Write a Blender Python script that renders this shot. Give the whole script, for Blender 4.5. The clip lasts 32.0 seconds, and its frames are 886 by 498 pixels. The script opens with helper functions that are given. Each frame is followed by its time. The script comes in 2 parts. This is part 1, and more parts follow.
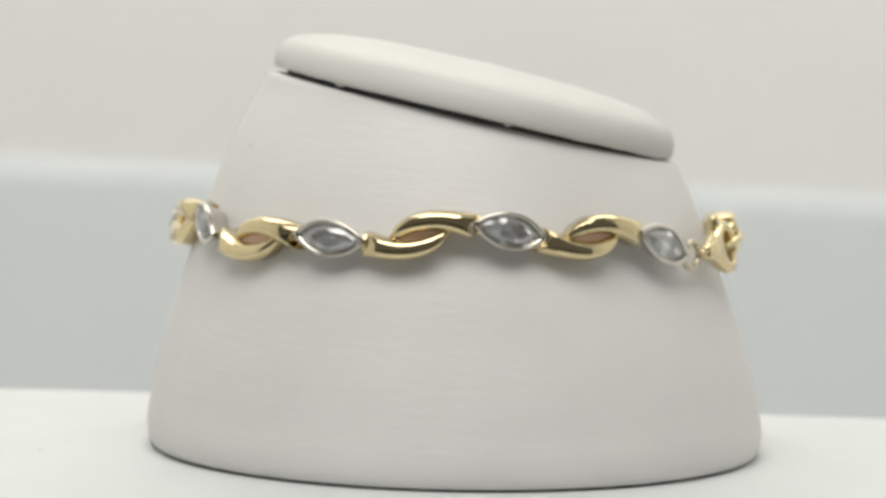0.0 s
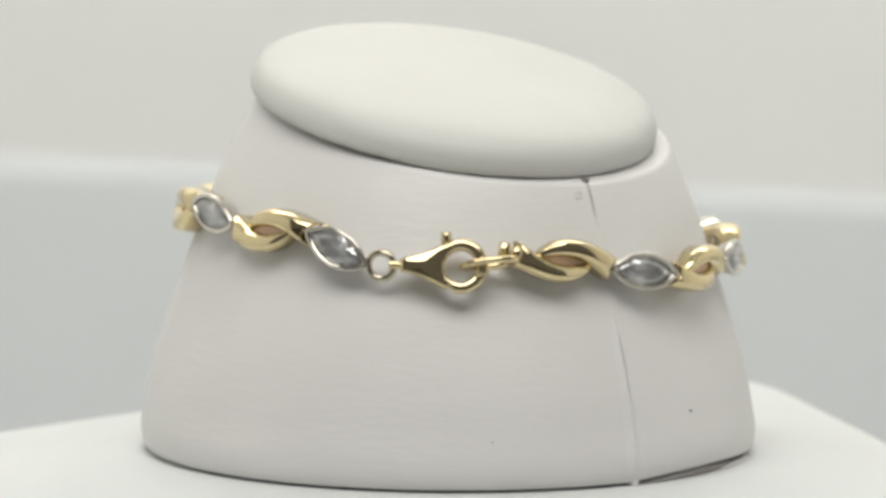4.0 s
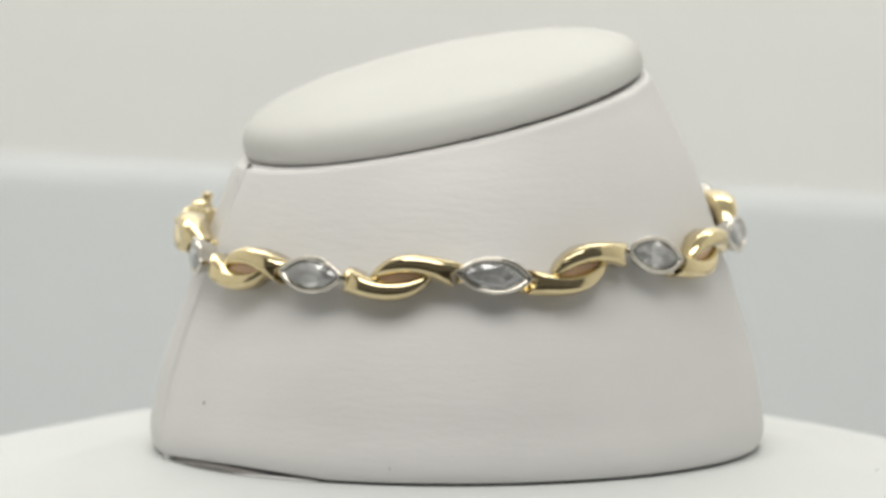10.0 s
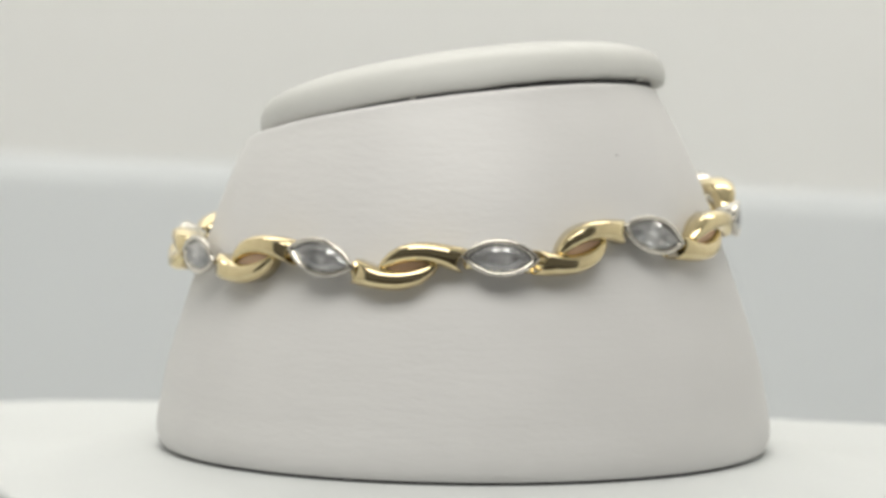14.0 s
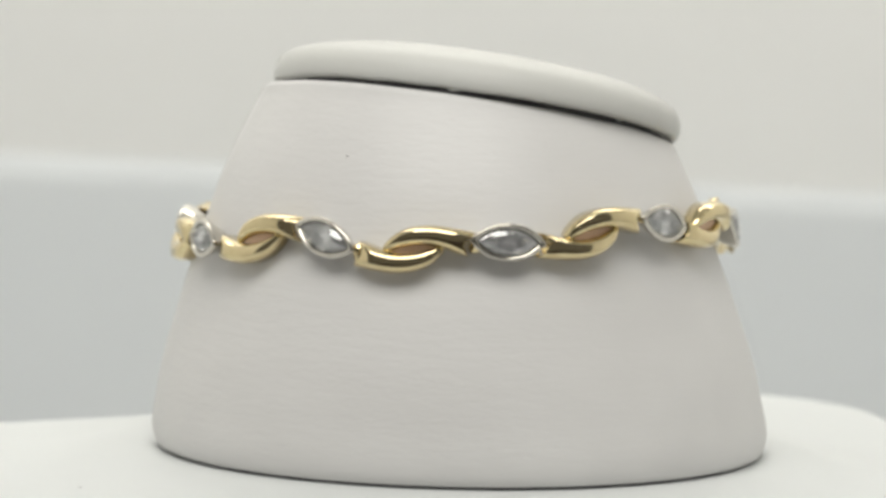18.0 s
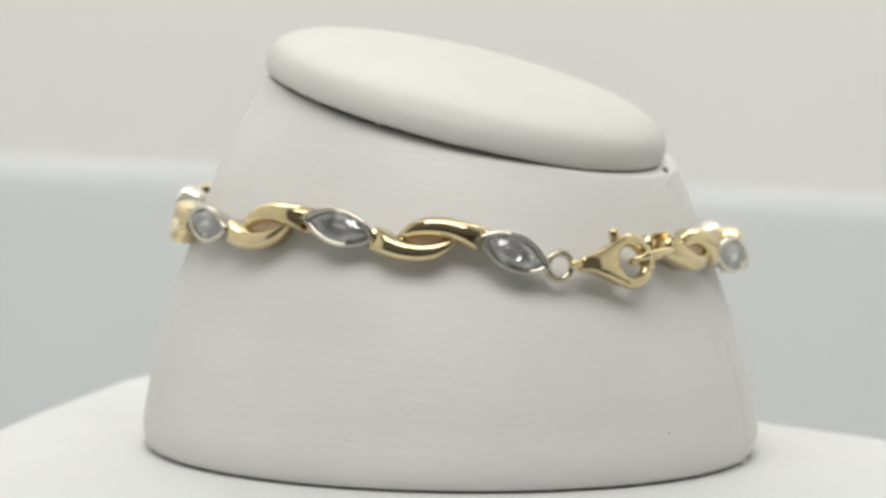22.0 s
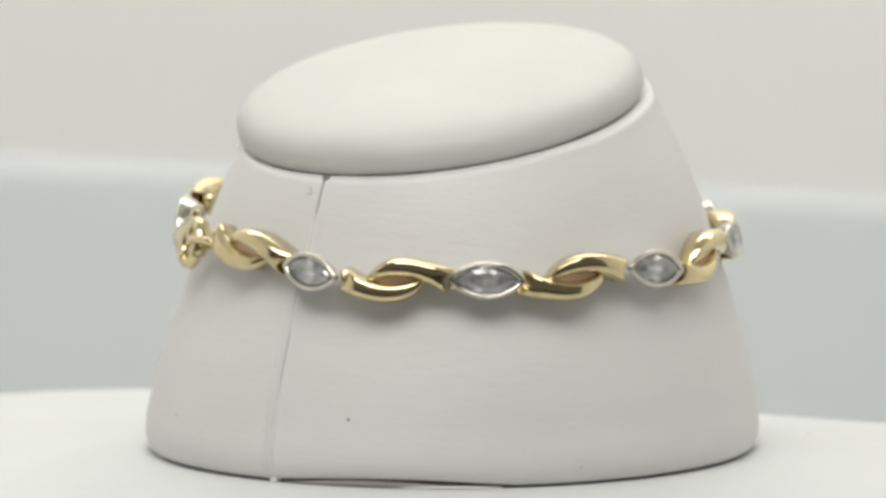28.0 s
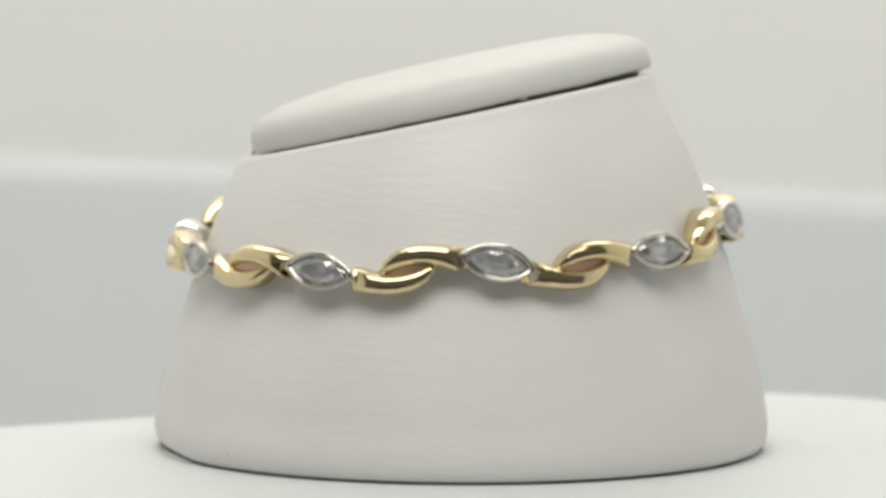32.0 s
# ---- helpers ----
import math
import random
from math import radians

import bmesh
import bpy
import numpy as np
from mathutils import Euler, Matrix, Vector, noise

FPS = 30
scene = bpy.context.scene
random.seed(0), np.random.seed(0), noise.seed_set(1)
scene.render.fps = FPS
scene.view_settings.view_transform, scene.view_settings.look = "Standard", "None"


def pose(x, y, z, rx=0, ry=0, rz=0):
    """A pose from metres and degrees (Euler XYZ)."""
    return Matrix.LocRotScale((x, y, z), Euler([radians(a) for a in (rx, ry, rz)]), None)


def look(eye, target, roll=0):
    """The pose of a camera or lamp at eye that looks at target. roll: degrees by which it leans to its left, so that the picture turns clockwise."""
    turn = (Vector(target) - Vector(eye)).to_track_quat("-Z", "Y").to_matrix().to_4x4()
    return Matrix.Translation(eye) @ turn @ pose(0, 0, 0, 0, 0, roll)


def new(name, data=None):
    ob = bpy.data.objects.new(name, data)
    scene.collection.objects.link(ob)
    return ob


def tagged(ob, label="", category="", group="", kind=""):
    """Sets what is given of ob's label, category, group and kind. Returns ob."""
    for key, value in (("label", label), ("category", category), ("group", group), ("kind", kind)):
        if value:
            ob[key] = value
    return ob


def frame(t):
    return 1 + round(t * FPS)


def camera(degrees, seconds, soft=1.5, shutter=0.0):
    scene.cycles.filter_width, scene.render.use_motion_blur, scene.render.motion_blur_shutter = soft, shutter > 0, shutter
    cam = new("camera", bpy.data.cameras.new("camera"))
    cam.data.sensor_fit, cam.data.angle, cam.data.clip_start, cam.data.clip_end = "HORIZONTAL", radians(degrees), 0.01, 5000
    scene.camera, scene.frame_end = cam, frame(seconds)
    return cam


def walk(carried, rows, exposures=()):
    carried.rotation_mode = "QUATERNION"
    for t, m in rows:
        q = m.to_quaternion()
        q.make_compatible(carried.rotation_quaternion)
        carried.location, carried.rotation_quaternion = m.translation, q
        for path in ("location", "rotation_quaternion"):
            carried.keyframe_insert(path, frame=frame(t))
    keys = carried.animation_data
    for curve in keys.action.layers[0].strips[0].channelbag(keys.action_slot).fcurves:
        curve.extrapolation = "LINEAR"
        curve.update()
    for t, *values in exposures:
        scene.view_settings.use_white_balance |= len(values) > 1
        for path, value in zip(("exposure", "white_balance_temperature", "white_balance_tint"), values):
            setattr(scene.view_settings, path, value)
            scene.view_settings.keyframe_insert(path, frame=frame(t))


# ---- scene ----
# A gold bracelet on a white display cone that turns on a small turntable before a still camera.
MM = 0.001

# ---- camera ----
cam = camera(7.0, 32.0, soft=3.6)
EYE = (0.0, -0.7880, 0.1086)
AIM = Matrix.Translation(EYE) @ Matrix.Rotation(0.00198, 4, "Z") @ Matrix.Rotation(radians(90) - 0.11027, 4, "X") @ Matrix.Rotation(0.00892, 4, "Z")
walk(cam, [(0.0, AIM), (32.0, AIM)])
cam.data.dof.use_dof = True
cam.data.dof.focus_distance = 0.762
cam.data.dof.aperture_fstop = 42.0

# ---- light ----
world = bpy.data.worlds.new("room")
scene.world = world
world.use_nodes = True
world.node_tree.nodes["Background"].inputs[0].default_value = (1.0, 0.97, 0.92, 1)
world.node_tree.nodes["Background"].inputs[1].default_value = 0.12


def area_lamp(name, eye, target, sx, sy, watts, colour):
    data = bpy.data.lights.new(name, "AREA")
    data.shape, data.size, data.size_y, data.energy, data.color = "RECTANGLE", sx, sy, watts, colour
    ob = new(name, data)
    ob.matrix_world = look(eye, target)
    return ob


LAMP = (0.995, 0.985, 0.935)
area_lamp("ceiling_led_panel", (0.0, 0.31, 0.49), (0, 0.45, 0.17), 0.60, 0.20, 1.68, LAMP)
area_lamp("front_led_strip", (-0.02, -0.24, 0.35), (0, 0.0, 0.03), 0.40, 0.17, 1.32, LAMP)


# ---- materials ----
def material(name, colour, rough=0.5, metal=0.0):
    m = bpy.data.materials.new(name)
    m.use_nodes = True
    b = m.node_tree.nodes["Principled BSDF"]
    b.inputs["Base Color"].default_value = (*colour, 1)
    b.inputs["Roughness"].default_value = rough
    b.inputs["Metallic"].default_value = metal
    return m, m.node_tree, b


def varied(tree, b, colour, other, scale, lo=0.35, hi=0.65, stretch=(1, 1, 1), detail=3.0):
    """Two colours mixed by a noise at real size."""
    coord = tree.nodes.new("ShaderNodeTexCoord")
    place = tree.nodes.new("ShaderNodeMapping")
    place.inputs["Scale"].default_value = stretch
    n = tree.nodes.new("ShaderNodeTexNoise")
    n.inputs["Scale"].default_value, n.inputs["Detail"].default_value = scale, detail
    ramp = tree.nodes.new("ShaderNodeMapRange")
    ramp.inputs["From Min"].default_value, ramp.inputs["From Max"].default_value = lo, hi
    mix = tree.nodes.new("ShaderNodeMix")
    mix.data_type = "RGBA"
    mix.inputs["A"].default_value, mix.inputs["B"].default_value = (*colour, 1), (*other, 1)
    tree.links.new(coord.outputs["Object"], place.inputs["Vector"])
    tree.links.new(place.outputs["Vector"], n.inputs["Vector"])
    tree.links.new(n.outputs["Fac"], ramp.inputs["Value"])
    tree.links.new(ramp.outputs["Result"], mix.inputs["Factor"])
    tree.links.new(mix.outputs["Result"], b.inputs["Base Color"])
    return place


def bumped(tree, b, layers):
    """Fine relief: layers of (scale, strength, distance, stretch)."""
    coord = tree.nodes.new("ShaderNodeTexCoord")
    last = None
    for scale, strength, distance, stretch in layers:
        place = tree.nodes.new("ShaderNodeMapping")
        place.inputs["Scale"].default_value = stretch
        n = tree.nodes.new("ShaderNodeTexNoise")
        n.inputs["Scale"].default_value, n.inputs["Detail"].default_value = scale, 4.0
        bump = tree.nodes.new("ShaderNodeBump")
        bump.inputs["Strength"].default_value, bump.inputs["Distance"].default_value = strength, distance
        tree.links.new(coord.outputs["Object"], place.inputs["Vector"])
        tree.links.new(place.outputs["Vector"], n.inputs["Vector"])
        tree.links.new(n.outputs["Fac"], bump.inputs["Height"])
        if last:
            tree.links.new(last.outputs["Normal"], bump.inputs["Normal"])
        last = bump
    tree.links.new(last.outputs["Normal"], b.inputs["Normal"])


LEATHER, tr, bs = material("white_leatherette", (0.80, 0.79, 0.775), 0.48)
varied(tr, bs, (0.725, 0.713, 0.702), (0.695, 0.683, 0.672), 60, stretch=(1, 1, 1.6))
bumped(tr, bs, [(1100, 0.22, 0.00010, (1, 1, 3.0)), (280, 0.17, 0.00024, (1, 1, 5.0)), (40, 0.25, 0.0006, (1, 1, 1.5))])
# leatherette again, coloured darker to offset the strong light on the pad's top
PAD, tr, bs = material("dimmed_pad_leatherette", (0.83, 0.82, 0.79), 0.5)
varied(tr, bs, (0.61, 0.608, 0.58), (0.59, 0.588, 0.56), 70)
bumped(tr, bs, [(1000, 0.2, 0.0001, (1, 1, 1)), (60, 0.2, 0.0006, (1, 1, 1))])
BOARD, tr, bs = material("white_board", (0.84, 0.85, 0.85), 0.6)
varied(tr, bs, (0.655, 0.67, 0.665), (0.635, 0.65, 0.645), 40)
bumped(tr, bs, [(500, 0.15, 0.0001, (1, 1, 1))])
# dark colour that paints the shade in the gaps at foot and pad
GAP_SHADE, tr, bs = material("dark_gap_shade", (0.09, 0.085, 0.09), 0.8)
varied(tr, bs, (0.10, 0.095, 0.10), (0.07, 0.065, 0.07), 200)
LINING, tr, bs = material("grey_lining_card", (0.40, 0.375, 0.36), 0.8)
varied(tr, bs, (0.42, 0.395, 0.38), (0.33, 0.305, 0.29), 300, stretch=(1, 1, 4))
# grey for the painted shade in the seam's groove
SEAM_SHADE, tr, bs = material("grey_seam_shade", (0.34, 0.34, 0.35), 0.7)
# real specks, and the painted shade of the notch atop the seam
SPECK_OR_NOTCH_SHADE, tr, bs = material("grey_speck_and_notch_shade", (0.22, 0.20, 0.20), 0.8)
GOLD, tr, bs = material("polished_yellow_gold", (0.755, 0.64, 0.392), 0.07, 1.0)
varied(tr, bs, (0.755, 0.64, 0.392), (0.68, 0.565, 0.333), 700)
bumped(tr, bs, [(420, 0.025, 0.0003, (1, 1, 1))])
# pink stands in for the light the gold throws into the link openings
BOUNCE, tr, bs = material("pink_gold_bounce", (0.92, 0.66, 0.50), 0.5, 0.15)
varied(tr, bs, (0.96, 0.73, 0.57), (0.90, 0.66, 0.49), 900)
SILVER, tr, bs = material("polished_white_gold", (0.83, 0.82, 0.79), 0.06, 1.0)
varied(tr, bs, (0.66, 0.625, 0.56), (0.58, 0.55, 0.49), 700)
bumped(tr, bs, [(500, 0.025, 0.0003, (1, 1, 1))])
PALE, tr, bs = material("pale_champagne_gold", (0.58, 0.53, 0.41), 0.07, 1.0)
varied(tr, bs, (0.58, 0.53, 0.41), (0.50, 0.45, 0.34), 700)
STONE, tr, bs = material("brightened_diamond", (1, 1, 1), 0.0)
bs.inputs["IOR"].default_value = 2.4
# the untransmitted white share stands in for light sparkling back out
bs.inputs["Transmission Weight"].default_value = 0.88
SHEET, tr, bs = material("pale_blue_white_sheet", (0.66, 0.68, 0.69), 0.8)
varied(tr, bs, (0.69, 0.71, 0.72), (0.67, 0.69, 0.70), 6)
WALL, tr, bs = material("white_tent_cloth", (0.78, 0.77, 0.74), 0.85)
varied(tr, bs, (0.92, 0.915, 0.895), (0.89, 0.885, 0.865), 8)
TABLE, tr, bs = material("dark_table", (0.10, 0.085, 0.07), 0.5)
varied(tr, bs, (0.11, 0.09, 0.075), (0.08, 0.066, 0.055), 12, stretch=(1, 6, 1))
PLASTIC, tr, bs = material("black_plastic", (0.03, 0.03, 0.03), 0.5)
varied(tr, bs, (0.03, 0.03, 0.03), (0.045, 0.045, 0.045), 90)


# ---- mesh tools ----
def thing(name, label, category, group="", kind=""):
    return tagged(new(name), label, category, group, kind)


def part(name, bm, mat, parent=None, label="", m=None, smooth=True):
    me = bm
    if isinstance(bm, bmesh.types.BMesh):
        me = bpy.data.meshes.new(name)
        bmesh.ops.recalc_face_normals(bm, faces=bm.faces[:])
        bm.to_mesh(me)
        bm.free()
        me.materials.append(mat)
        for p in me.polygons:
            p.use_smooth = smooth
    ob = new(name, me)
    ob.parent = parent
    if m is not None:
        ob.matrix_basis = m
    return tagged(ob, label)


def ring_mesh(rings, cap_start=True, cap_end=True, closed=False):
    """A bmesh lofted through rings of points, in order."""
    bm = bmesh.new()
    vs = [[bm.verts.new(p) for p in r] for r in rings]
    n = len(vs[0])
    pairs = list(zip(vs, vs[1:])) + ([(vs[-1], vs[0])] if closed else [])
    for a, b in pairs:
        for i in range(n):
            bm.faces.new((a[i], a[(i + 1) % n], b[(i + 1) % n], b[i]))
    if not closed:
        if cap_start:
            bm.faces.new(vs[0])
        if cap_end:
            bm.faces.new(vs[-1])
    return bm


def spline(keys, n):
    """Catmull-Rom through keys (tuples), n samples."""
    k = np.array(keys, float)
    k = np.vstack([2 * k[0] - k[1], k, 2 * k[-1] - k[-2]])
    out = []
    for s in np.linspace(0, len(keys) - 1 - 1e-6, n):
        i = int(s)
        f = s - i
        p0, p1, p2, p3 = k[i], k[i + 1], k[i + 2], k[i + 3]
        out.append(0.5 * (2 * p1 + (p2 - p0) * f + (2 * p0 - 5 * p1 + 4 * p2 - p3) * f * f + (3 * p1 - p0 - 3 * p2 + p3) * f ** 3))
    return out


def bent(u, v, w, radius):
    """Flat link coordinates (along, up, out; mm) to metres, bent round the bracelet's curve. x along, y inwards, z up."""
    a = u / radius
    return Vector(((radius + w) * math.sin(a), radius - (radius + w) * math.cos(a), v)) * MM


def torus(major, minor, n=28, k=10, sx=1.0, axis="Y"):
    rings = []
    for i in range(n):
        a = 2 * math.pi * i / n
        ring = []
        for j in range(k):
            b = 2 * math.pi * j / k
            r = major + minor * math.cos(b)
            p = (r * math.cos(a) * sx, minor * math.sin(b), r * math.sin(a))
            ring.append(Vector(p if axis == "Y" else (p[0], p[2], p[1])) * MM)
        rings.append(ring)
    return ring_mesh(rings, closed=True)


def tube(points, radius, k=10):
    """A round wire through points (mm)."""
    pts = [Vector(p) for p in points]
    rings = []
    for i, p in enumerate(pts):
        d = (pts[min(i + 1, len(pts) - 1)] - pts[max(i - 1, 0)]).normalized()
        side = d.cross(Vector((0, 1, 0))) if abs(d.y) < 0.9 else d.cross(Vector((1, 0, 0)))
        side.normalize()
        up = side.cross(d)
        rings.append([(p + radius * (math.cos(a) * side + math.sin(a) * up)) * MM for a in (2 * math.pi * j / k for j in range(k))])
    return ring_mesh(rings)


# ---- the light tent ----
def quad_panel(name, corners, thick, mat, label, category):
    """A panel with thickness through four corners, set back along its normal."""
    c = [Vector(p) for p in corners]
    n = (c[1] - c[0]).cross(c[3] - c[0]).normalized() * thick
    bm = ring_mesh([c, [p - n for p in c]])
    return tagged(part(name, bm, mat, smooth=False), label, category, kind="structure")


FLOOR = -0.10
quad_panel("ground", [(-0.8, -1.6, FLOOR - 0.004), (0.8, -1.6, FLOOR - 0.004), (0.8, 0.50, FLOOR - 0.004), (-0.8, 0.50, FLOOR - 0.004)], 0.02, TABLE, "dark table top under the light tent", "table top")
quad_panel("floor", [(-0.42, -0.27, FLOOR), (0.42, -0.27, FLOOR), (0.42, 0.47, FLOOR), (-0.42, 0.47, FLOOR)], 0.003, SHEET, "pale sheet on the floor of the light tent", "floor")
quad_panel("wall_back", [(-0.42, 0.47, FLOOR), (0.42, 0.47, FLOOR), (0.42, 0.47, 0.56), (-0.42, 0.47, 0.56)], 0.01, WALL, "white cloth back wall of the light tent", "wall")
quad_panel("wall_left", [(-0.42, -0.25, FLOOR), (-0.42, 0.47, FLOOR), (-0.42, 0.47, 0.56), (-0.42, -0.25, 0.56)], 0.01, WALL, "white cloth side wall of the light tent", "wall")
quad_panel("wall_right", [(0.42, 0.47, FLOOR), (0.42, -0.25, FLOOR), (0.42, -0.25, 0.56), (0.42, 0.47, 0.56)], 0.01, WALL, "white cloth side wall of the light tent", "wall")
quad_panel("ceiling", [(-0.42, 0.47, 0.56), (0.42, 0.47, 0.56), (0.42, -0.25, 0.56), (-0.42, -0.25, 0.56)], 0.01, WALL, "white cloth roof of the light tent", "ceiling")


def backdrop_sweep():
    """A pale sheet that lies on the table and rises at the back; its top edge slopes."""
    rings = []
    for x in np.linspace(-0.40, 0.40, 25):
        line = [(0.16, FLOOR + 0.0005)]
        for i in range(13):
            a = radians(90 * i / 12)
            line.append((0.35 + 0.04 * math.sin(a), FLOOR + 0.0005 + 0.04 * (1 - math.cos(a))))
        top = -0.0097 - 0.0375 * x
        z, y = line[-1][1], line[-1][0]
        for i in range(1, 11):
            y += (top - z) / 10 * math.tan(radians(5 * (i - 0.5) / 10))
            line.append((y, z + (top - z) * i / 10))
        back = [(y + 0.0012, z - (0.0004 if i < 3 else 0)) for i, (y, z) in enumerate(line)]
        rings.append([Vector((x, y, z)) for y, z in line + back[::-1]])
    return ring_mesh(rings)


backdrop = part("backdrop", backdrop_sweep(), SHEET)
tagged(backdrop, "pale bluish white backdrop sheet curving up behind the turntable", "backdrop", kind="structure")


# ---- the turntable ----
SIDES = ((86.5, 52.8, 0.0), (207.4, 48.8, 6.9), (331.1, 57.0, 5.6))
ROUND = 22.0


def board_rim():
    """The board's outline: a triangle with rounded corners and one bulging side, mm."""
    lines = [(Vector((math.cos(radians(a)), math.sin(radians(a)))), d - ROUND, radians(a)) for a, d, b in SIDES]
    corners = []
    for i in range(3):
        (n0, d0, a0), (n1, d1, a1) = lines[i], lines[(i + 1) % 3]
        a1 += 2 * math.pi if a1 < a0 else 0
        det = n0.x * n1.y - n0.y * n1.x
        c = Vector(((d0 * n1.y - d1 * n0.y) / det, (n0.x * d1 - n1.x * d0) / det))
        corners.append([c + ROUND * Vector((math.cos(a0 + (a1 - a0) * k / 24), math.sin(a0 + (a1 - a0) * k / 24))) for k in range(25)])
    out = []
    for i in range(3):
        out += corners[i]
        p, q = corners[i][-1], corners[(i + 1) % 3][0]
        side, bulge = lines[(i + 1) % 3][0], SIDES[(i + 1) % 3][2]
        m = int((q - p).length / 2.5)
        out += [p.lerp(q, k / m) + side * bulge * math.sin(math.pi * k / m) for k in range(1, m)]
    for _ in range(6):
        out = [(out[i - 1] + out[i] * 2 + out[(i + 1) % len(out)]) / 4 for i in range(len(out))]
    return out


def seat(x, y):
    """The slightly leaning plane on which the cone stands, mm."""
    return -0.50 - 0.0105 * x + 0.006 * y


def board_height(x, y):
    """The board's face: flat under the cone, a little lower towards its rim."""
    r = math.hypot(x, y)
    k = min(1, max(0, (r - 35.0) / 14.0))
    k = k * k * (3 - 2 * k)
    return seat(x, y) + k * (-2.6 - 0.0075 * x + 0.004 * y)


turntable = thing("turntable", "white rounded triangular board turning on a black base", "turntable")
edge = board_rim()
rings = []
for inset, drop in ((6, 10.0), (0.8, 9.8), (0.15, 9.4), (0, 8.8), (0, 5.0), (0, 1.0), (0.15, 0.4), (0.5, 0.08), (1.2, 0.0)):
    rings.append([p * (1 - inset / p.length) for p in edge])
    rings[-1] = [Vector((p.x, p.y, board_height(p.x, p.y) - drop)) * MM for p in rings[-1]]
for k in (0.9, 0.75, 0.6, 0.5, 0.4, 0.32, 0.24, 0.16, 0.08, 0.0):
    ring = [p * ((31 + k * (p.length - 32.2)) / p.length) for p in edge]
    rings.append([Vector((p.x, p.y, board_height(p.x, p.y))) * MM for p in ring])
part("board", ring_mesh(rings), BOARD, turntable)
rim = [2 * math.pi * i / 180 for i in range(180)]
part("base", ring_mesh([[Vector((r * math.cos(a), r * math.sin(a), z)) for a in rim] for r, z in ((0.036, FLOOR), (0.037, FLOOR + 0.001), (0.037, -0.012), (0.030, -0.0095))]), PLASTIC, turntable, "black plastic base")

# ---- the display cone ----
PROFILE = ((0.0, 33.1), (0.6, 33.5), (2, 33.7), (3.5, 33.55), (5.2, 33.2), (8.2, 32.65), (11.4, 31.8), (14.4, 30.85), (17.5, 29.85), (24, 27.6), (26.7, 26.65), (29.9, 25.4), (33, 24.0), (36.1, 22.4), (40, 20.2), (44, 17.7))
TILT, LOW = 0.229, radians(18.0)
PAD_TILT = 0.243


def centre(z):
    """The cone's middle at a height, mm: it leans a little."""
    return Vector((-0.1 - 0.7 * z / 30, -0.85 + 0.3 * z / 30, 0))


SEAM = radians(18.8)


def cone_radius(z):
    return float(np.interp(z, [p[0] for p in PROFILE], [p[1] for p in PROFILE]))


def cut_height(phi):
    z = 36.0
    for _ in range(20):
        z = 36.66 - TILT * cone_radius(z) * math.cos(phi - LOW)
    return z + 0.07 * noise.noise(Vector((math.cos(phi) * 4, math.sin(phi) * 4, 8.0)))


display = thing("display_cone", "white leatherette bracelet display cone with a slanted padded top", "display stand")
angles = sorted(set([2 * math.pi * i / 160 for i in range(160)] + [SEAM + radians(d) for d in (-2.4, -1.6, -1.2, -0.95, -0.75, -0.6, -0.48, -0.36, -0.25, -0.12, 0.0, 0.12, 0.25, 0.36, 0.48, 0.6, 0.75, 0.95, 1.2, 1.6, 2.4, 3.4)]))


def seam_offset(phi, z):
    """The seam: two fine folds, which swell towards the foot, with a groove between them that is open near the top and below the bracelet."""
    d = math.degrees((phi - SEAM + math.pi) % (2 * math.pi) - math.pi)
    low = 1 / (1 + math.exp((z - 8.0) / 2.0))
    mid = 1 / (1 + math.exp((z - 16.0) / 1.0))
    high = 1 / (1 + math.exp((27.0 - z) / 0.6))
    left = (0.07 + 0.28 * mid + 0.22 * low + 0.06 * high) * math.exp(-((d + 0.52 + 0.45 * mid) / (0.30 + 0.40 * mid)) ** 2)
    right = (0.07 + 0.03 * mid + 0.06 * low + 0.06 * high) * math.exp(-((d - 0.60) / (0.34 + 0.6 * low)) ** 2)
    return left + right - (0.02 + 0.13 * mid + 0.14 * high) * math.exp(-(d / 0.26) ** 2)


def foot(phi):
    """The lower edge: sits a little low on one side, and lifts beside the seam where the cover has come loose."""
    d = math.degrees((phi - SEAM + math.pi) % (2 * math.pi) - math.pi)
    loose = 0.66 * math.sin(math.pi * min(1, max(0, d / 46.0))) ** 0.8 if 0 < d < 46 else 0.0
    return seat(33.3 * math.cos(phi), 33.3 * math.sin(phi)) + 0.48 + loose


def turn(a, z):
    """The seam runs a little askew up the cone."""
    return a - radians(0.95) * z / 27


def cone_rings():
    rings = []
    steps = [0.0, 0.012, 0.03, 0.06] + list(np.linspace(0.1, 0.982, 30))
    for s in steps:
        ring = []
        for a in angles:
            z = s * cut_height(a)
            r = cone_radius(z) + seam_offset(a, z) * min(1, s * 12)
            b = turn(a, z)
            ring.append((centre(z) + Vector((r * math.cos(b), r * math.sin(b), z + foot(a) * (1 - s) ** 6))) * MM)
        rings.append(ring)
    for i in range(1, 9):
        t = radians(90 * i / 8)
        ring = []
        for a in angles:
            zc = cut_height(a)
            z = zc * (0.982 + 0.018 * math.sin(t))
            r = cone_radius(0.982 * zc) - 0.5 * (1 - math.cos(t)) - 0.2 * math.sin(t) + seam_offset(a, z) * (1 - i / 8)
            b = turn(a, z)
            ring.append((centre(z) + Vector((r * math.cos(b), r * math.sin(b), z))) * MM)
        rings.append(ring)
    return rings


part("body", ring_mesh(cone_rings()), LEATHER, display, m=Matrix.Translation((0, 0, -0.0001)))
FOOT = centre(0)


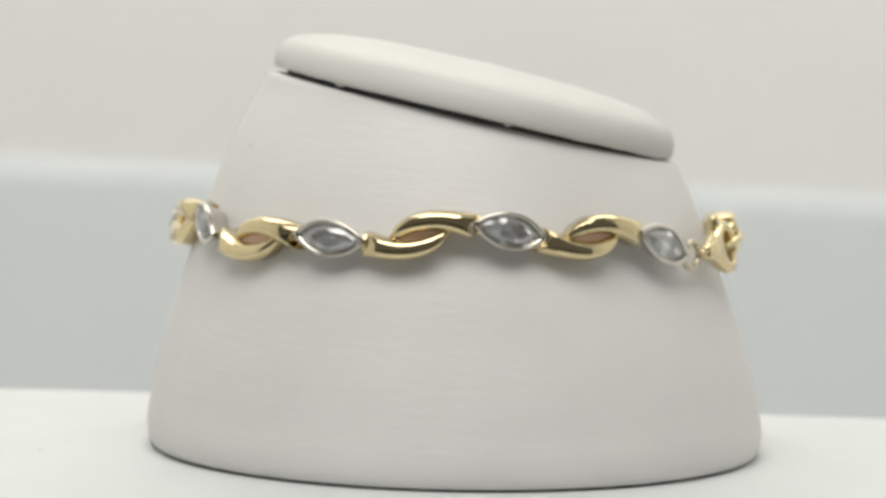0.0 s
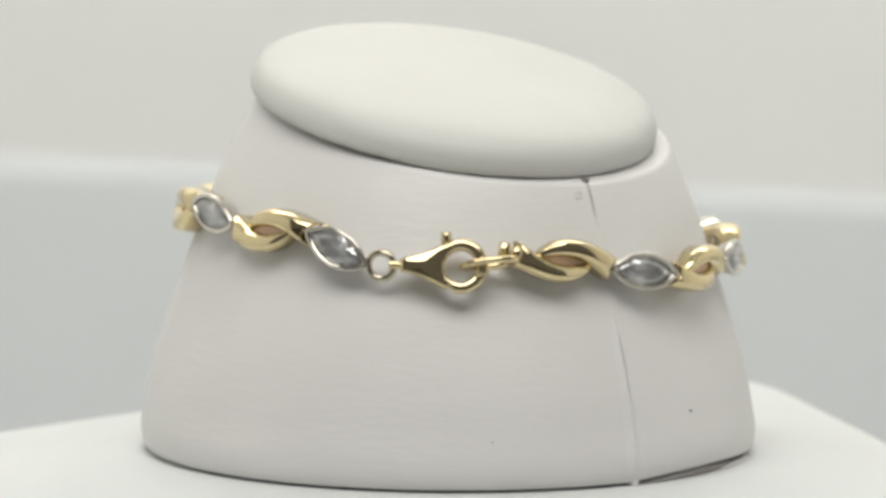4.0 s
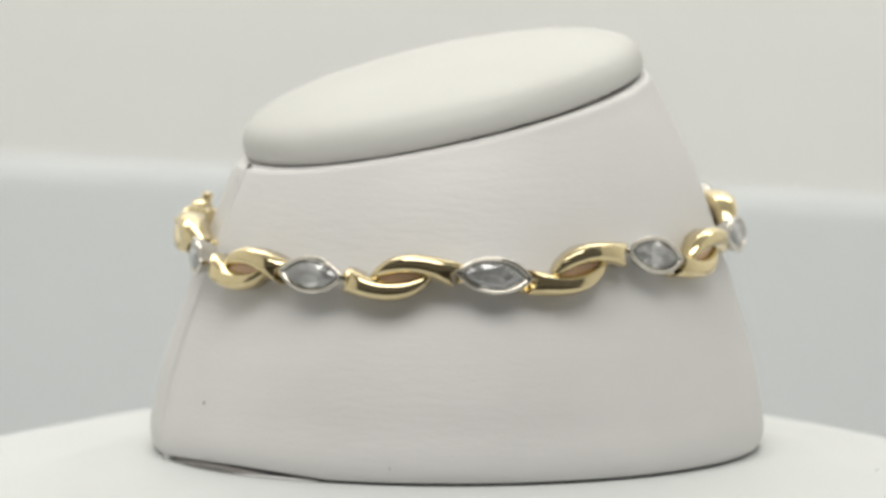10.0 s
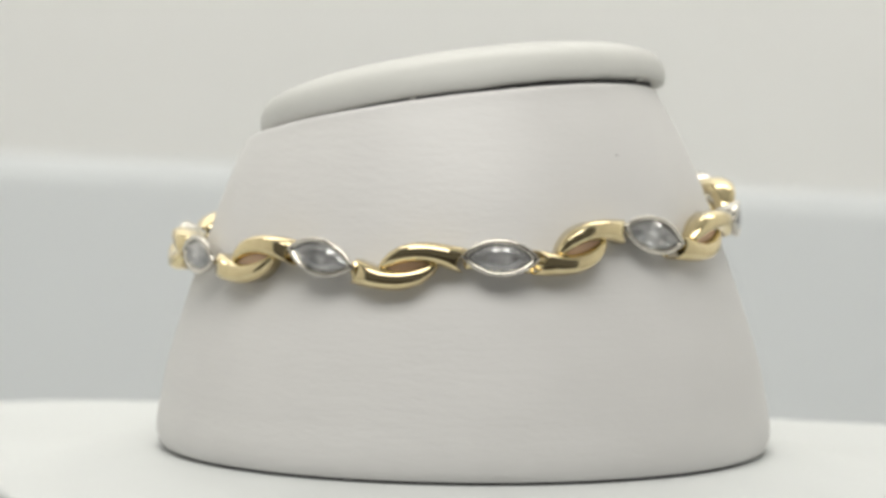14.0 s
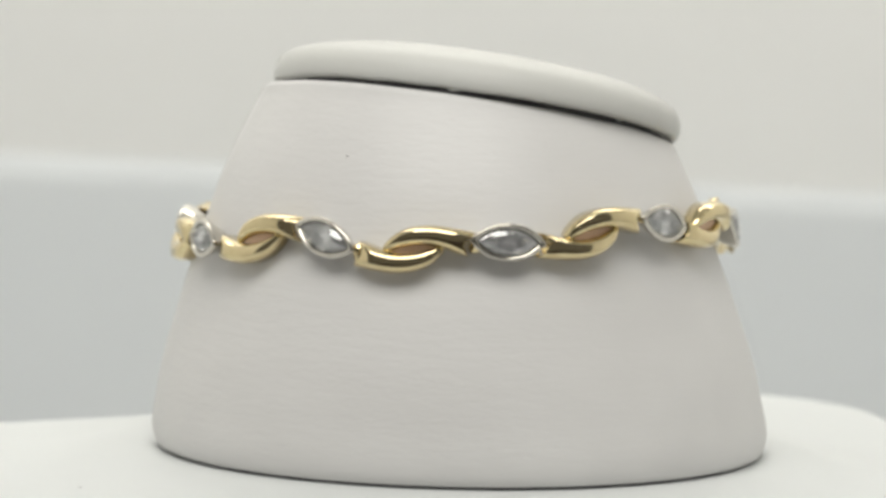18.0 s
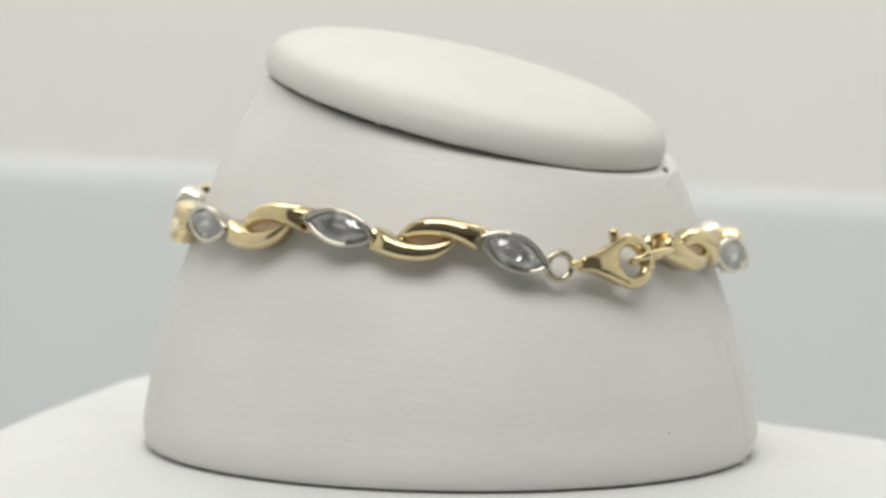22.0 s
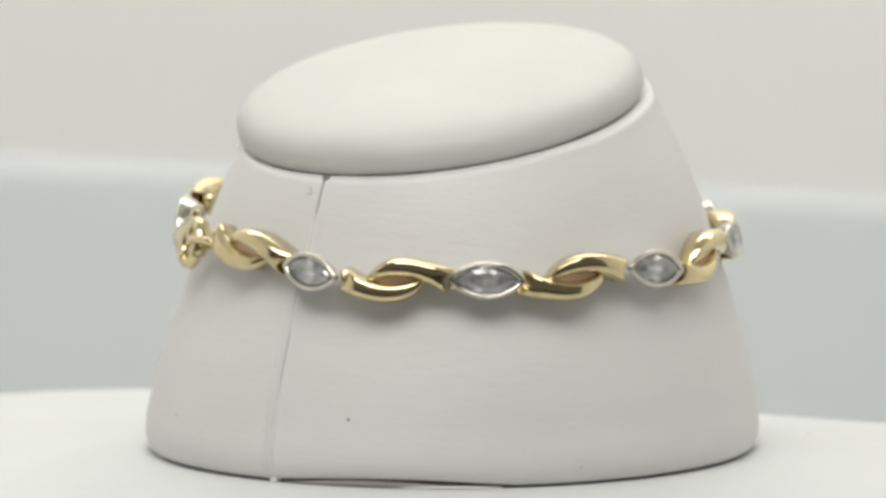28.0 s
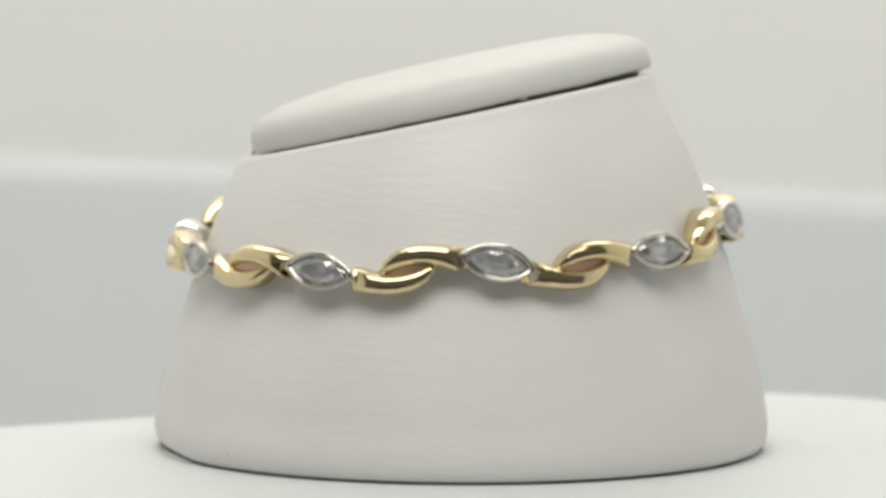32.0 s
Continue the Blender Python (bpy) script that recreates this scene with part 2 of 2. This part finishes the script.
def on_seat(r, a, z):
    """A point of the foot, z above the leaning plane, in metres."""
    x, y = FOOT.x + r * math.cos(a), FOOT.y + r * math.sin(a)
    return Vector((x, y, seat(x, y) + z)) * MM


# added dark ring: the contact shade round the cone's foot
part("foot_shade", ring_mesh([[on_seat(r, a, z) for a in rim] for r, z in ((32.4, 0.0), (32.6, 0.05), (32.6, 0.7), (31.5, 1.3))]), GAP_SHADE, display, "dark ring painting the shade under the cone")
liner = [radians(20.5 + 36 * i / 40) for i in range(41)]
part("liner", ring_mesh([[on_seat(r, a, z) for r, z in ((32.6, 0.06), (32.95, 0.10), (32.95, 0.10 + 0.62 * math.sin(math.pi * i / 40)), (32.6, 0.14 + 0.62 * math.sin(math.pi * i / 40)))] for i, a in enumerate(liner)]), LINING, display, "grey lining strip showing at the loose foot")
tongue = [(radians(44 + 19 * i / 24), math.sin(math.pi * (i + 0.4) / 24.8) ** 0.6) for i in range(25)]
part("lining_tongue", ring_mesh([[on_seat(r, a, z) for r, z in ((32.7, 0.03), (33.25, 0.05), (33.30, 0.06 + 0.22 * h), (32.7, 0.10 + 0.24 * h))] for a, h in tongue]), LEATHER, display, "thin white tongue of lining on the board")
part("seam_tab", ring_mesh([[on_seat(r, SEAM + radians(d), z) for d, r in ((-1.0, 32.6), (-0.5, 33.42), (0.6, 33.42), (1.1, 32.6))] for z in (0.02, 0.08, 0.38, 0.5)]), LEATHER, display, "small white tab at the foot of the seam")


def seam_line(z0, z1, width, thick_end):
    """A thin dark strip that paints the shade of the seam's groove, thickest part of the way up."""
    ring = []
    for z in np.linspace(z0, z1, 16):
        f = (z - z0) / (z1 - z0)
        k = math.sin(math.pi * (0.04 + 0.92 * f ** thick_end)) ** 0.7
        r = cone_radius(z) - 0.10
        a = turn(SEAM, z) + 0.10 * noise.noise(Vector((z * 0.9, 0, 2))) / r
        ring.append([(centre(z) + Vector(((r + o) * math.cos(a + d), (r + o) * math.sin(a + d), z))) * MM
                     for d, o in ((-width * k / 2 / r, 0), (0, 0.03), (width * k / 2 / r, 0), (width * k / 2 / r, -0.3), (-width * k / 2 / r, -0.3))])
    return ring_mesh(ring)


# strips of groove shade, darkest at the notch below the pad
for z0, z1, width, thick_end, mat in ((30.2, 31.3, 0.95, 5.0, SPECK_OR_NOTCH_SHADE), (27.2, 30.3, 0.50, 1.8, SPECK_OR_NOTCH_SHADE), (22.5, 27.4, 0.07, 1.0, SEAM_SHADE), (10.6, 15.2, 0.22, 1.0, SEAM_SHADE), (6.9, 11.6, 0.42, 0.8, SEAM_SHADE), (2.0, 6.3, 0.38, 0.8, SEAM_SHADE)):
    part("seam_shade_strip", seam_line(z0, z1, width, thick_end), mat, display, "thin grey strip painting the shade in the seam")

# the slanted frame of the padded top: local z along its normal
LEAN = Matrix.Translation(Vector((1.75 * math.cos(LOW) - 0.2, 1.75 * math.sin(LOW) - 1.7, 36.80 - PAD_TILT * 1.75)) * MM) @ Matrix.Rotation(LOW, 4, "Z") @ Matrix.Rotation(math.atan(PAD_TILT), 4, "Y")
PADLINE = ((19.0, 0.10), (21.4, 0.08), (22.05, 0.16), (22.26, 0.5), (22.32, 1.2), (22.08, 2.3), (21.3, 3.35), (19.6, 4.2), (16.5, 4.95), (12, 5.45), (7, 5.65), (2.5, 5.75))


def pad_point(r, a, z):
    """The pad's cover is a little uneven, most at its lower edge."""
    n = noise.noise(Vector((math.cos(a) * 2.6, math.sin(a) * 2.6, 0.3))) + 0.6 * noise.noise(Vector((math.cos(a) * 9, math.sin(a) * 9, 4.0)))
    k = max(0.0, 1 - z / 5.0)
    return Vector(((r + 0.10 * n) * math.cos(a), (r + 0.10 * n) * math.sin(a), z + 0.13 * n * k)) * MM


part("pad", ring_mesh([[pad_point(r, a, z) for a in rim] for r, z in spline(PADLINE, 40)]), PAD, display, "round padded white leatherette top", m=LEAN)
# added dark ring that keeps the gap below the pad in shade
part("pad_gap_shade", ring_mesh([[Vector((r * math.cos(a), r * math.sin(a), z)) * MM for a in rim] for r, z in ((20.6, -2.0), (20.6, 0.3))]), GAP_SHADE, display, "dark ring painting the shade in the gap under the pad", m=LEAN)
for phi, size in ((226, 0.42), (280, 0.26), (147, 0.30), (96, 0.22)):
    bm = bmesh.new()
    bmesh.ops.create_uvsphere(bm, u_segments=12, v_segments=8, radius=size * MM)
    a = radians(phi) - LOW
    for v in bm.verts:
        v.co = Vector((v.co.x * 1.3, v.co.y * 1.6, v.co.z * 0.8)) * (1 + 0.25 * noise.noise(v.co * 2500))
    part("glue_bead", bm, PAD, display, "small white bead of glue in the gap", m=LEAN @ Matrix.Translation(Vector((21.1 * math.cos(a), 21.1 * math.sin(a), 0.05)) * MM) @ Matrix.Rotation(a, 4, "Z"))


def on_cone(phi, z, out=0.0):
    """A pose on the cone's skin: x along, y inwards, z up the slope."""
    r = cone_radius(z) + out
    p = centre(z) + Vector((r * math.cos(phi), r * math.sin(phi), z))
    return Matrix.Translation(p * MM) @ Matrix.Rotation(phi + math.pi / 2, 4, "Z") @ Matrix.Rotation(radians(-19), 4, "X")


def square_mark():
    """A small pressed square: a thin raised line round it."""
    h, w = 0.36, 0.07
    pts = [(-h, h), (h, h), (h, -h), (-h, -h)]
    return ring_mesh([[Vector((x * k, y, z * k)) * MM for k, y in ((1 - w / h, -0.01), (1, -0.045), (1 + w / h, -0.01), (1, 0.15))] for x, z in pts], closed=True)


part("pressed_mark", square_mark(), LEATHER, display, "small square mark pressed beside the seam", m=on_cone(radians(14.2), 29.6))


def speck(radius):
    bm = bmesh.new()
    bmesh.ops.create_uvsphere(bm, u_segments=8, v_segments=5, radius=radius * MM)
    for v in bm.verts:
        v.co.y *= 0.4
        v.co *= 1 + 0.3 * noise.noise(v.co * 4000)
    return bm


for phi, z, r in ((33.8, 6.5, 0.20), (-10.0, 4.6, 0.10), (77.5, 1.6, 0.12), (204.9, 33.6, 0.11)):
    part("speck", speck(r), SPECK_OR_NOTCH_SHADE, display, "small grey speck", m=on_cone(radians(phi), z))

part("speck", speck(0.2), SPECK_OR_NOTCH_SHADE, turntable, "small grey speck", m=Matrix.Translation(Vector((-46, 5, board_height(-46, 5))) * MM) @ Matrix.Rotation(radians(90), 4, "X"))

# ---- the bracelet ----
bracelet = thing("bracelet", "yellow gold twist bracelet with marquise diamonds in white gold", "bracelet")
R_LINK = 30.1


def on_ring(phi, z, lean=0.0, radius=R_LINK, roll=0.0):
    """A pose on the bracelet's ring, degrees and mm: x along, y inwards, z up; lean: turn in the plane of the ring's face."""
    a = radians(phi)
    return (Matrix.Translation(Vector((radius * math.cos(a), radius * math.sin(a), z)) * MM) @ Matrix.Rotation(a + math.pi / 2, 4, "Z")
            @ Matrix.Rotation(radians(-lean), 4, "Y") @ Matrix.Rotation(radians(-roll), 4, "X"))


def marquise(half_length, half_width, n):
    """A pointed oval of 2n points."""
    r = (half_length ** 2 + half_width ** 2) / (2 * half_width)
    a0 = math.asin(half_length / r)
    pts = []
    for sign in (1, -1):
        for i in range(n):
            a = a0 * (1 - 2 * i / n)
            pts.append((sign * r * math.sin(a), sign * (r * math.cos(a) - (r - half_width))))
    return pts


def bezel_mesh():
    """A deep pointed cup with a thick rounded rim."""
    n = 20
    rings = []
    for l, w, out in ((1.9, 0.75, -1.75), (2.5, 1.1, -1.65), (3.4, 1.62, -0.5), (3.98, 1.94, 0.3), (4.16, 2.03, 0.60), (4.15, 2.02, 0.78), (4.0, 1.90, 0.92), (3.74, 1.72, 0.95), (3.48, 1.57, 0.86), (3.34, 1.48, 0.70), (3.28, 1.44, 0.30), (2.2, 0.85, -1.1)):
        rings.append([bent(x, y, out, R_LINK) for x, y in marquise(l, w, n)])
    return ring_mesh(rings)


def diamond_mesh():
    """A marquise brilliant: table, star and kite facets, girdle, two rows of lower facets and a keel."""
    girdle = marquise(3.3, 1.46, 8)
    bm = bmesh.new()

    def ring(scale, out, odd):
        return [bm.verts.new(Vector((x * scale, -out, y * scale)) * MM) for x, y in girdle[1 if odd else 0::2]]

    g = [bm.verts.new(Vector((x, -0.56, y)) * MM) for x, y in girdle]
    low = [bm.verts.new(Vector((x, -0.48, y)) * MM) for x, y in girdle]
    crown, top = ring(0.82, 0.88, True), ring(0.60, 1.06, False)
    under = [bm.verts.new(Vector((x * 0.52, 0.14, y * 0.52)) * MM) for x, y in girdle[1::2]]
    keel = [bm.verts.new(Vector((x, 0.72, 0)) * MM) for x in (0.75, -0.75)]
    for i in range(8):
        j = (i + 1) % 8
        a, b, c = g[2 * i], g[2 * i + 1], g[(2 * i + 2) % 16]
        for f in ((a, b, crown[i]), (b, c, crown[i]), (a, crown[i], top[i]), (top[i], crown[i], top[j]), (crown[i], c, top[j])):
            bm.faces.new(f)
        d, e, f = low[2 * i], low[2 * i + 1], low[(2 * i + 2) % 16]
        bm.faces.new((e, d, under[i]))
        bm.faces.new((f, e, under[i]))
        bm.faces.new((f, under[i], under[j]))
    for i in range(16):
        j = (i + 1) % 16
        bm.faces.new((g[i], g[j], low[j], low[i]))
    bm.faces.new(top)
    near = [min(keel, key=lambda k: (k.co - u.co).length) for u in under]
    for i in range(8):
        j = (i + 1) % 8
        bm.faces.new((under[i], near[i], under[j]))
        if near[i] is not near[j]:
            bm.faces.new((near[i], near[j], under[j]))
    return bm


# one strand: along, up, out, half width, half depth
STRAND = ((-6.15, 0.10, 0.05, 1.32, 0.92), (-5.3, -0.22, 0.22, 1.28, 1.0), (-4.3, -0.60, 0.35, 1.20, 1.05), (-2.8, -1.10, 0.42, 1.10, 1.05), (-1.2, -1.36, 0.42, 1.04, 1.0),
          (0.3, -1.30, 0.36, 0.94, 0.92), (1.4, -1.02, 0.24, 0.79, 0.82), (2.3, -0.60, 0.08, 0.60, 0.70), (3.0, -0.15, -0.10, 0.40, 0.55))
# across the strand: a broad, slightly domed front between two bevels
SECTION = ((0.95, -1.9), (1.0, -0.2), (1.0, 0.08), (0.95, 0.28), (0.70, 0.80), (0.60, 0.90), (0.30, 0.975), (0.0, 1.0), (-0.30, 0.975), (-0.60, 0.90), (-0.70, 0.80), (-0.95, 0.28), (-1.0, 0.08), (-1.0, -0.2), (-0.95, -1.9), (0.0, -2.0))


def strand_mesh(sign):
    """A tapered crescent with bevelled edges and a hollow end, notched for the tip of the setting; the second strand is the first turned half round."""
    rings = []
    keys = spline(STRAND, 44)
    start = keys[0][0]
    for i, (u, v, w, a, b) in enumerate(keys):
        du, dv = (keys[min(i + 1, 43)] - keys[max(i - 1, 0)])[:2]
        k = math.hypot(du, dv)
        nu, nv = -dv / k, du / k
        notch = 0.85 * max(0.0, 1 - (u - start) / 2.2)
        rings.append([(u + notch * (1 - c * c), v, w, nu * a * c, nv * a * c, b * o) for c, o in SECTION])
    first = rings[0]
    hollow = [[(u + du, v + dv, w, x * k, y * k, o * k) for u, v, w, x, y, o in first] for du, dv, k in ((2.6, -1.0, 0.6), (0.10, -0.04, 0.90))]
    return ring_mesh([[bent(sign * (u + x), sign * (v + y), w + o, R_LINK) for u, v, w, x, y, o in ring] for ring in hollow + rings])


def knuckle_mesh():
    return ring_mesh([[bent(r * math.cos(t), h, r * math.sin(t) - 0.2, R_LINK) for t in (2 * math.pi * j / 12 for j in range(12))]
                      for r, h in ((0.4, -1.0), (0.62, -0.9), (0.62, 0.9), (0.4, 1.0))])


def bounce_plate_mesh():
    """An added oval plate that closes the opening from behind, coloured like light bounced off the gold."""
    return ring_mesh([[bent(l * math.cos(t), h * math.sin(t) + 0.25 * l / 3.0 * math.cos(t), w, R_LINK) for t in (2 * math.pi * j / 24 for j in range(24))]
                      for l, h, w in ((2.7, 1.0, -0.75), (3.0, 1.3, -0.65), (3.0, 1.3, 0.20), (2.2, 0.7, 0.22))])


# each setting: angle, height and lean of its middle, how far it stands off the ring, and how far it is swung round
SETTINGS = ((22.9, 21.7, -6.8, 0.0, 14), (59.4, 21.4, -1.8, 0.15, 2), (97.0, 21.9, -5.2, 0.2, 0), (133.5, 23.25, -11.8, -0.1, 3), (170.5, 23.75, -3.0, 0.1, 7), (205.9, 25.4, -16.0, -0.4, 10),
            (243.6, 25.45, -3.5, 0.0, -3), (280.7, 26.6, -12.5, -0.5, -6), (317.0, 24.3, -25.0, -0.25, 2))
# how far each link between them hangs above or below the line from tip to tip
HANG = (-0.12, -0.22, -0.45, -0.45, -0.42, -0.42, -0.30, -0.28, 0.0)
ARC = radians(1) * 30.7
setting0 = link0 = None
for phi, z, lean, proud, swing in SETTINGS:
    m = on_ring(phi, z, lean, radius=R_LINK + proud, roll=4 + 3 * math.sin(phi)) @ Matrix.Rotation(radians(-swing), 4, "Z")
    if setting0 is None:
        setting0 = part("stone_setting", bezel_mesh(), SILVER, bracelet, "polished white gold marquise bezel", m=m)
        stone0 = part("diamond", diamond_mesh(), STONE, setting0, "clear faceted marquise diamond", smooth=False)
    else:
        s = part("stone_setting", setting0.data, None, bracelet, "polished white gold marquise bezel", m=m)
        part("diamond", stone0.data, None, s, "clear faceted marquise diamond")


def tip(k, side):
    phi, z, lean, proud, swing = SETTINGS[k]
    return phi + side * 4.0 * math.cos(radians(lean)) / ARC, z + side * 4.0 * math.sin(radians(lean)), proud + side * 2.5 * math.sin(radians(swing))


spans = [(*tip(i, 1), *tip(i + 1, -1)) for i in range(8)] + [(-6.6, 24.3, -0.3, *tip(0, -1))]
for (a0, z0, p0, a1, z1, p1), hang in zip(spans, HANG):
    along = (a1 - a0) * ARC
    m = on_ring((a0 + a1) / 2, (z0 + z1) / 2 + hang, math.degrees(math.atan2(z1 - z0, along)), radius=R_LINK - 0.2 + (p0 + p1) / 2, roll=4) @ Matrix.Rotation(math.atan2(p0 - p1, along), 4, "Z") @ Matrix.Diagonal((math.hypot(along, z1 - z0) / 12.2, 1, 1, 1))
    if link0 is None:
        meshes = [strand_mesh(1), strand_mesh(-1), knuckle_mesh()]
        link0 = part("twist_link", meshes[0], GOLD, bracelet, "polished yellow gold twist link", m=m)
        other0 = part("strand", meshes[1], GOLD, link0)
        plate0 = part("bounce_plate", bounce_plate_mesh(), BOUNCE, link0, "added plate coloured as gold-reflected light in the opening")
        pin0 = part("hinge", meshes[2], GOLD, link0, m=Matrix.Translation((-0.0061, 0.0021, 0)))
        part("hinge", pin0.data, None, link0, m=Matrix.Translation((0.0061, 0.0021, 0)))
    else:
        s = part("twist_link", link0.data, None, bracelet, "polished yellow gold twist link", m=m)
        part("strand", other0.data, None, s)
        part("bounce_plate", plate0.data, None, s, "added plate coloured as gold-reflected light in the opening")
        part("hinge", pin0.data, None, s, m=Matrix.Translation((-0.0061, 0.0021, 0)))
        part("hinge", pin0.data, None, s, m=Matrix.Translation((0.0061, 0.0021, 0)))

last_link = m


# ---- the clasp ----
RING_X, RING_OUT, RING_IN = 1.8, 3.0, 1.70


def drop_radius(t):
    """The drop's outline seen from the middle of its eye, at an angle in radians: a ring with a tail."""
    c, n = math.cos(t), abs(math.sin(t))
    r = RING_OUT
    if c < 0:
        # the flank from the ring's shoulder to the narrow end, a little hollow
        flank = [(0.9, 2.75), (2.2, 2.15), (3.4, 1.55), (4.6, 1.08), (5.6, 0.82), (6.4, 0.70), (6.4, 0.0)]
        for (x0, y0), (x1, y1) in zip(flank, flank[1:]):
            det = -c * (y1 - y0) - n * (x1 - x0)
            if abs(det) > 1e-9:
                k = (x0 * (y1 - y0) - y0 * (x1 - x0)) / det
                f = (k * n - y0) / (y1 - y0) if abs(y1 - y0) > 1e-9 else 2
                if k > 0 and -1e-6 <= f <= 1 + 1e-6:
                    r = k
    return r


def clasp_arc(t0, t1, n, shrink, thick):
    """A piece of the drop between two angles, bevelled, with an eye."""
    rings = []
    for t in np.linspace(radians(t0), radians(t1), n):
        ro, ri = drop_radius(t) - shrink, RING_IN
        e = min(0.42, (ro - ri) * 0.42)
        line = ((ri, -0.5), (ri, 0.45), (ri + 0.4 * e, 0.72), (ri + e, 0.80), (ro - e, 0.80), (ro - 0.3 * e, 0.66), (ro, 0.3), (ro, -0.5), (ro - 0.3 * e, -0.75), (ri + 0.4 * e, -0.75))
        rings.append([bent(RING_X + r * math.cos(t), r * math.sin(t), w * thick, 60) for r, w in line])
    return ring_mesh(rings)


CLASP = on_ring(-20.8, 22.85, -1, radius=30.2, roll=15)
clasp = part("lobster_clasp", clasp_arc(-18, 238, 110, 0.0, 1.0), GOLD, bracelet, "polished yellow gold lobster clasp", m=CLASP)
part("lever", clasp_arc(241, 338, 30, 0.16, 0.72), GOLD, clasp)
part("thumb_knob", tube([(0.28, -0.1, 2.3), (0.22, -0.1, 2.8), (0.16, -0.1, 3.2), (0.12, -0.1, 3.55)], 0.58), GOLD, clasp)
part("swivel", tube([(-5.75, 0, 0), (-5.6, 0, 0), (-5.1, 0, 0), (-4.6, 0, 0), (-4.2, 0, 0)], 0.48), GOLD, clasp)
part("jump_ring", torus(1.40, 0.38), PALE, bracelet, "small pale gold jump ring", m=on_ring(-33.5, 22.75, 0, radius=30.1))
part("end_ring", torus(1.2, 0.40, sx=2.1, axis="Z"), GOLD, bracelet, "yellow gold oval end ring", m=on_ring(-11.4, 23.2, 6, radius=30.2, roll=24))
plug = bmesh.new()
bmesh.ops.create_uvsphere(plug, u_segments=16, v_segments=10, radius=MM)
for v in plug.verts:
    v.co = Vector((v.co.x * 0.8, v.co.y * 0.8, v.co.z * 0.82))
part("end_cap", plug, GOLD, bracelet, "rounded gold cap on the last link", m=last_link @ Matrix.Translation((-0.0056, 0.0001, 0.0)))


# ---- what turns ----
def motions():
    """Everything on the turntable turns once in twenty seconds."""
    drift = {6: -0.2, 7: -0.25, 8: -0.1, 9: 0.3, 10: 0.2, 14: -0.12, 17: 0.1, 18: 0.12, 20: -0.18, 21: -0.22, 22: 0.15, 24: -0.14, 25: 0.1, 30: -0.1}
    rows = [(float(t), pose(0, 0, 0, 0, 0, -17.981 * t + drift.get(t, 0.0))) for t in range(33)]
    for ob in (turntable, display, bracelet):
        walk(ob, rows)


motions()
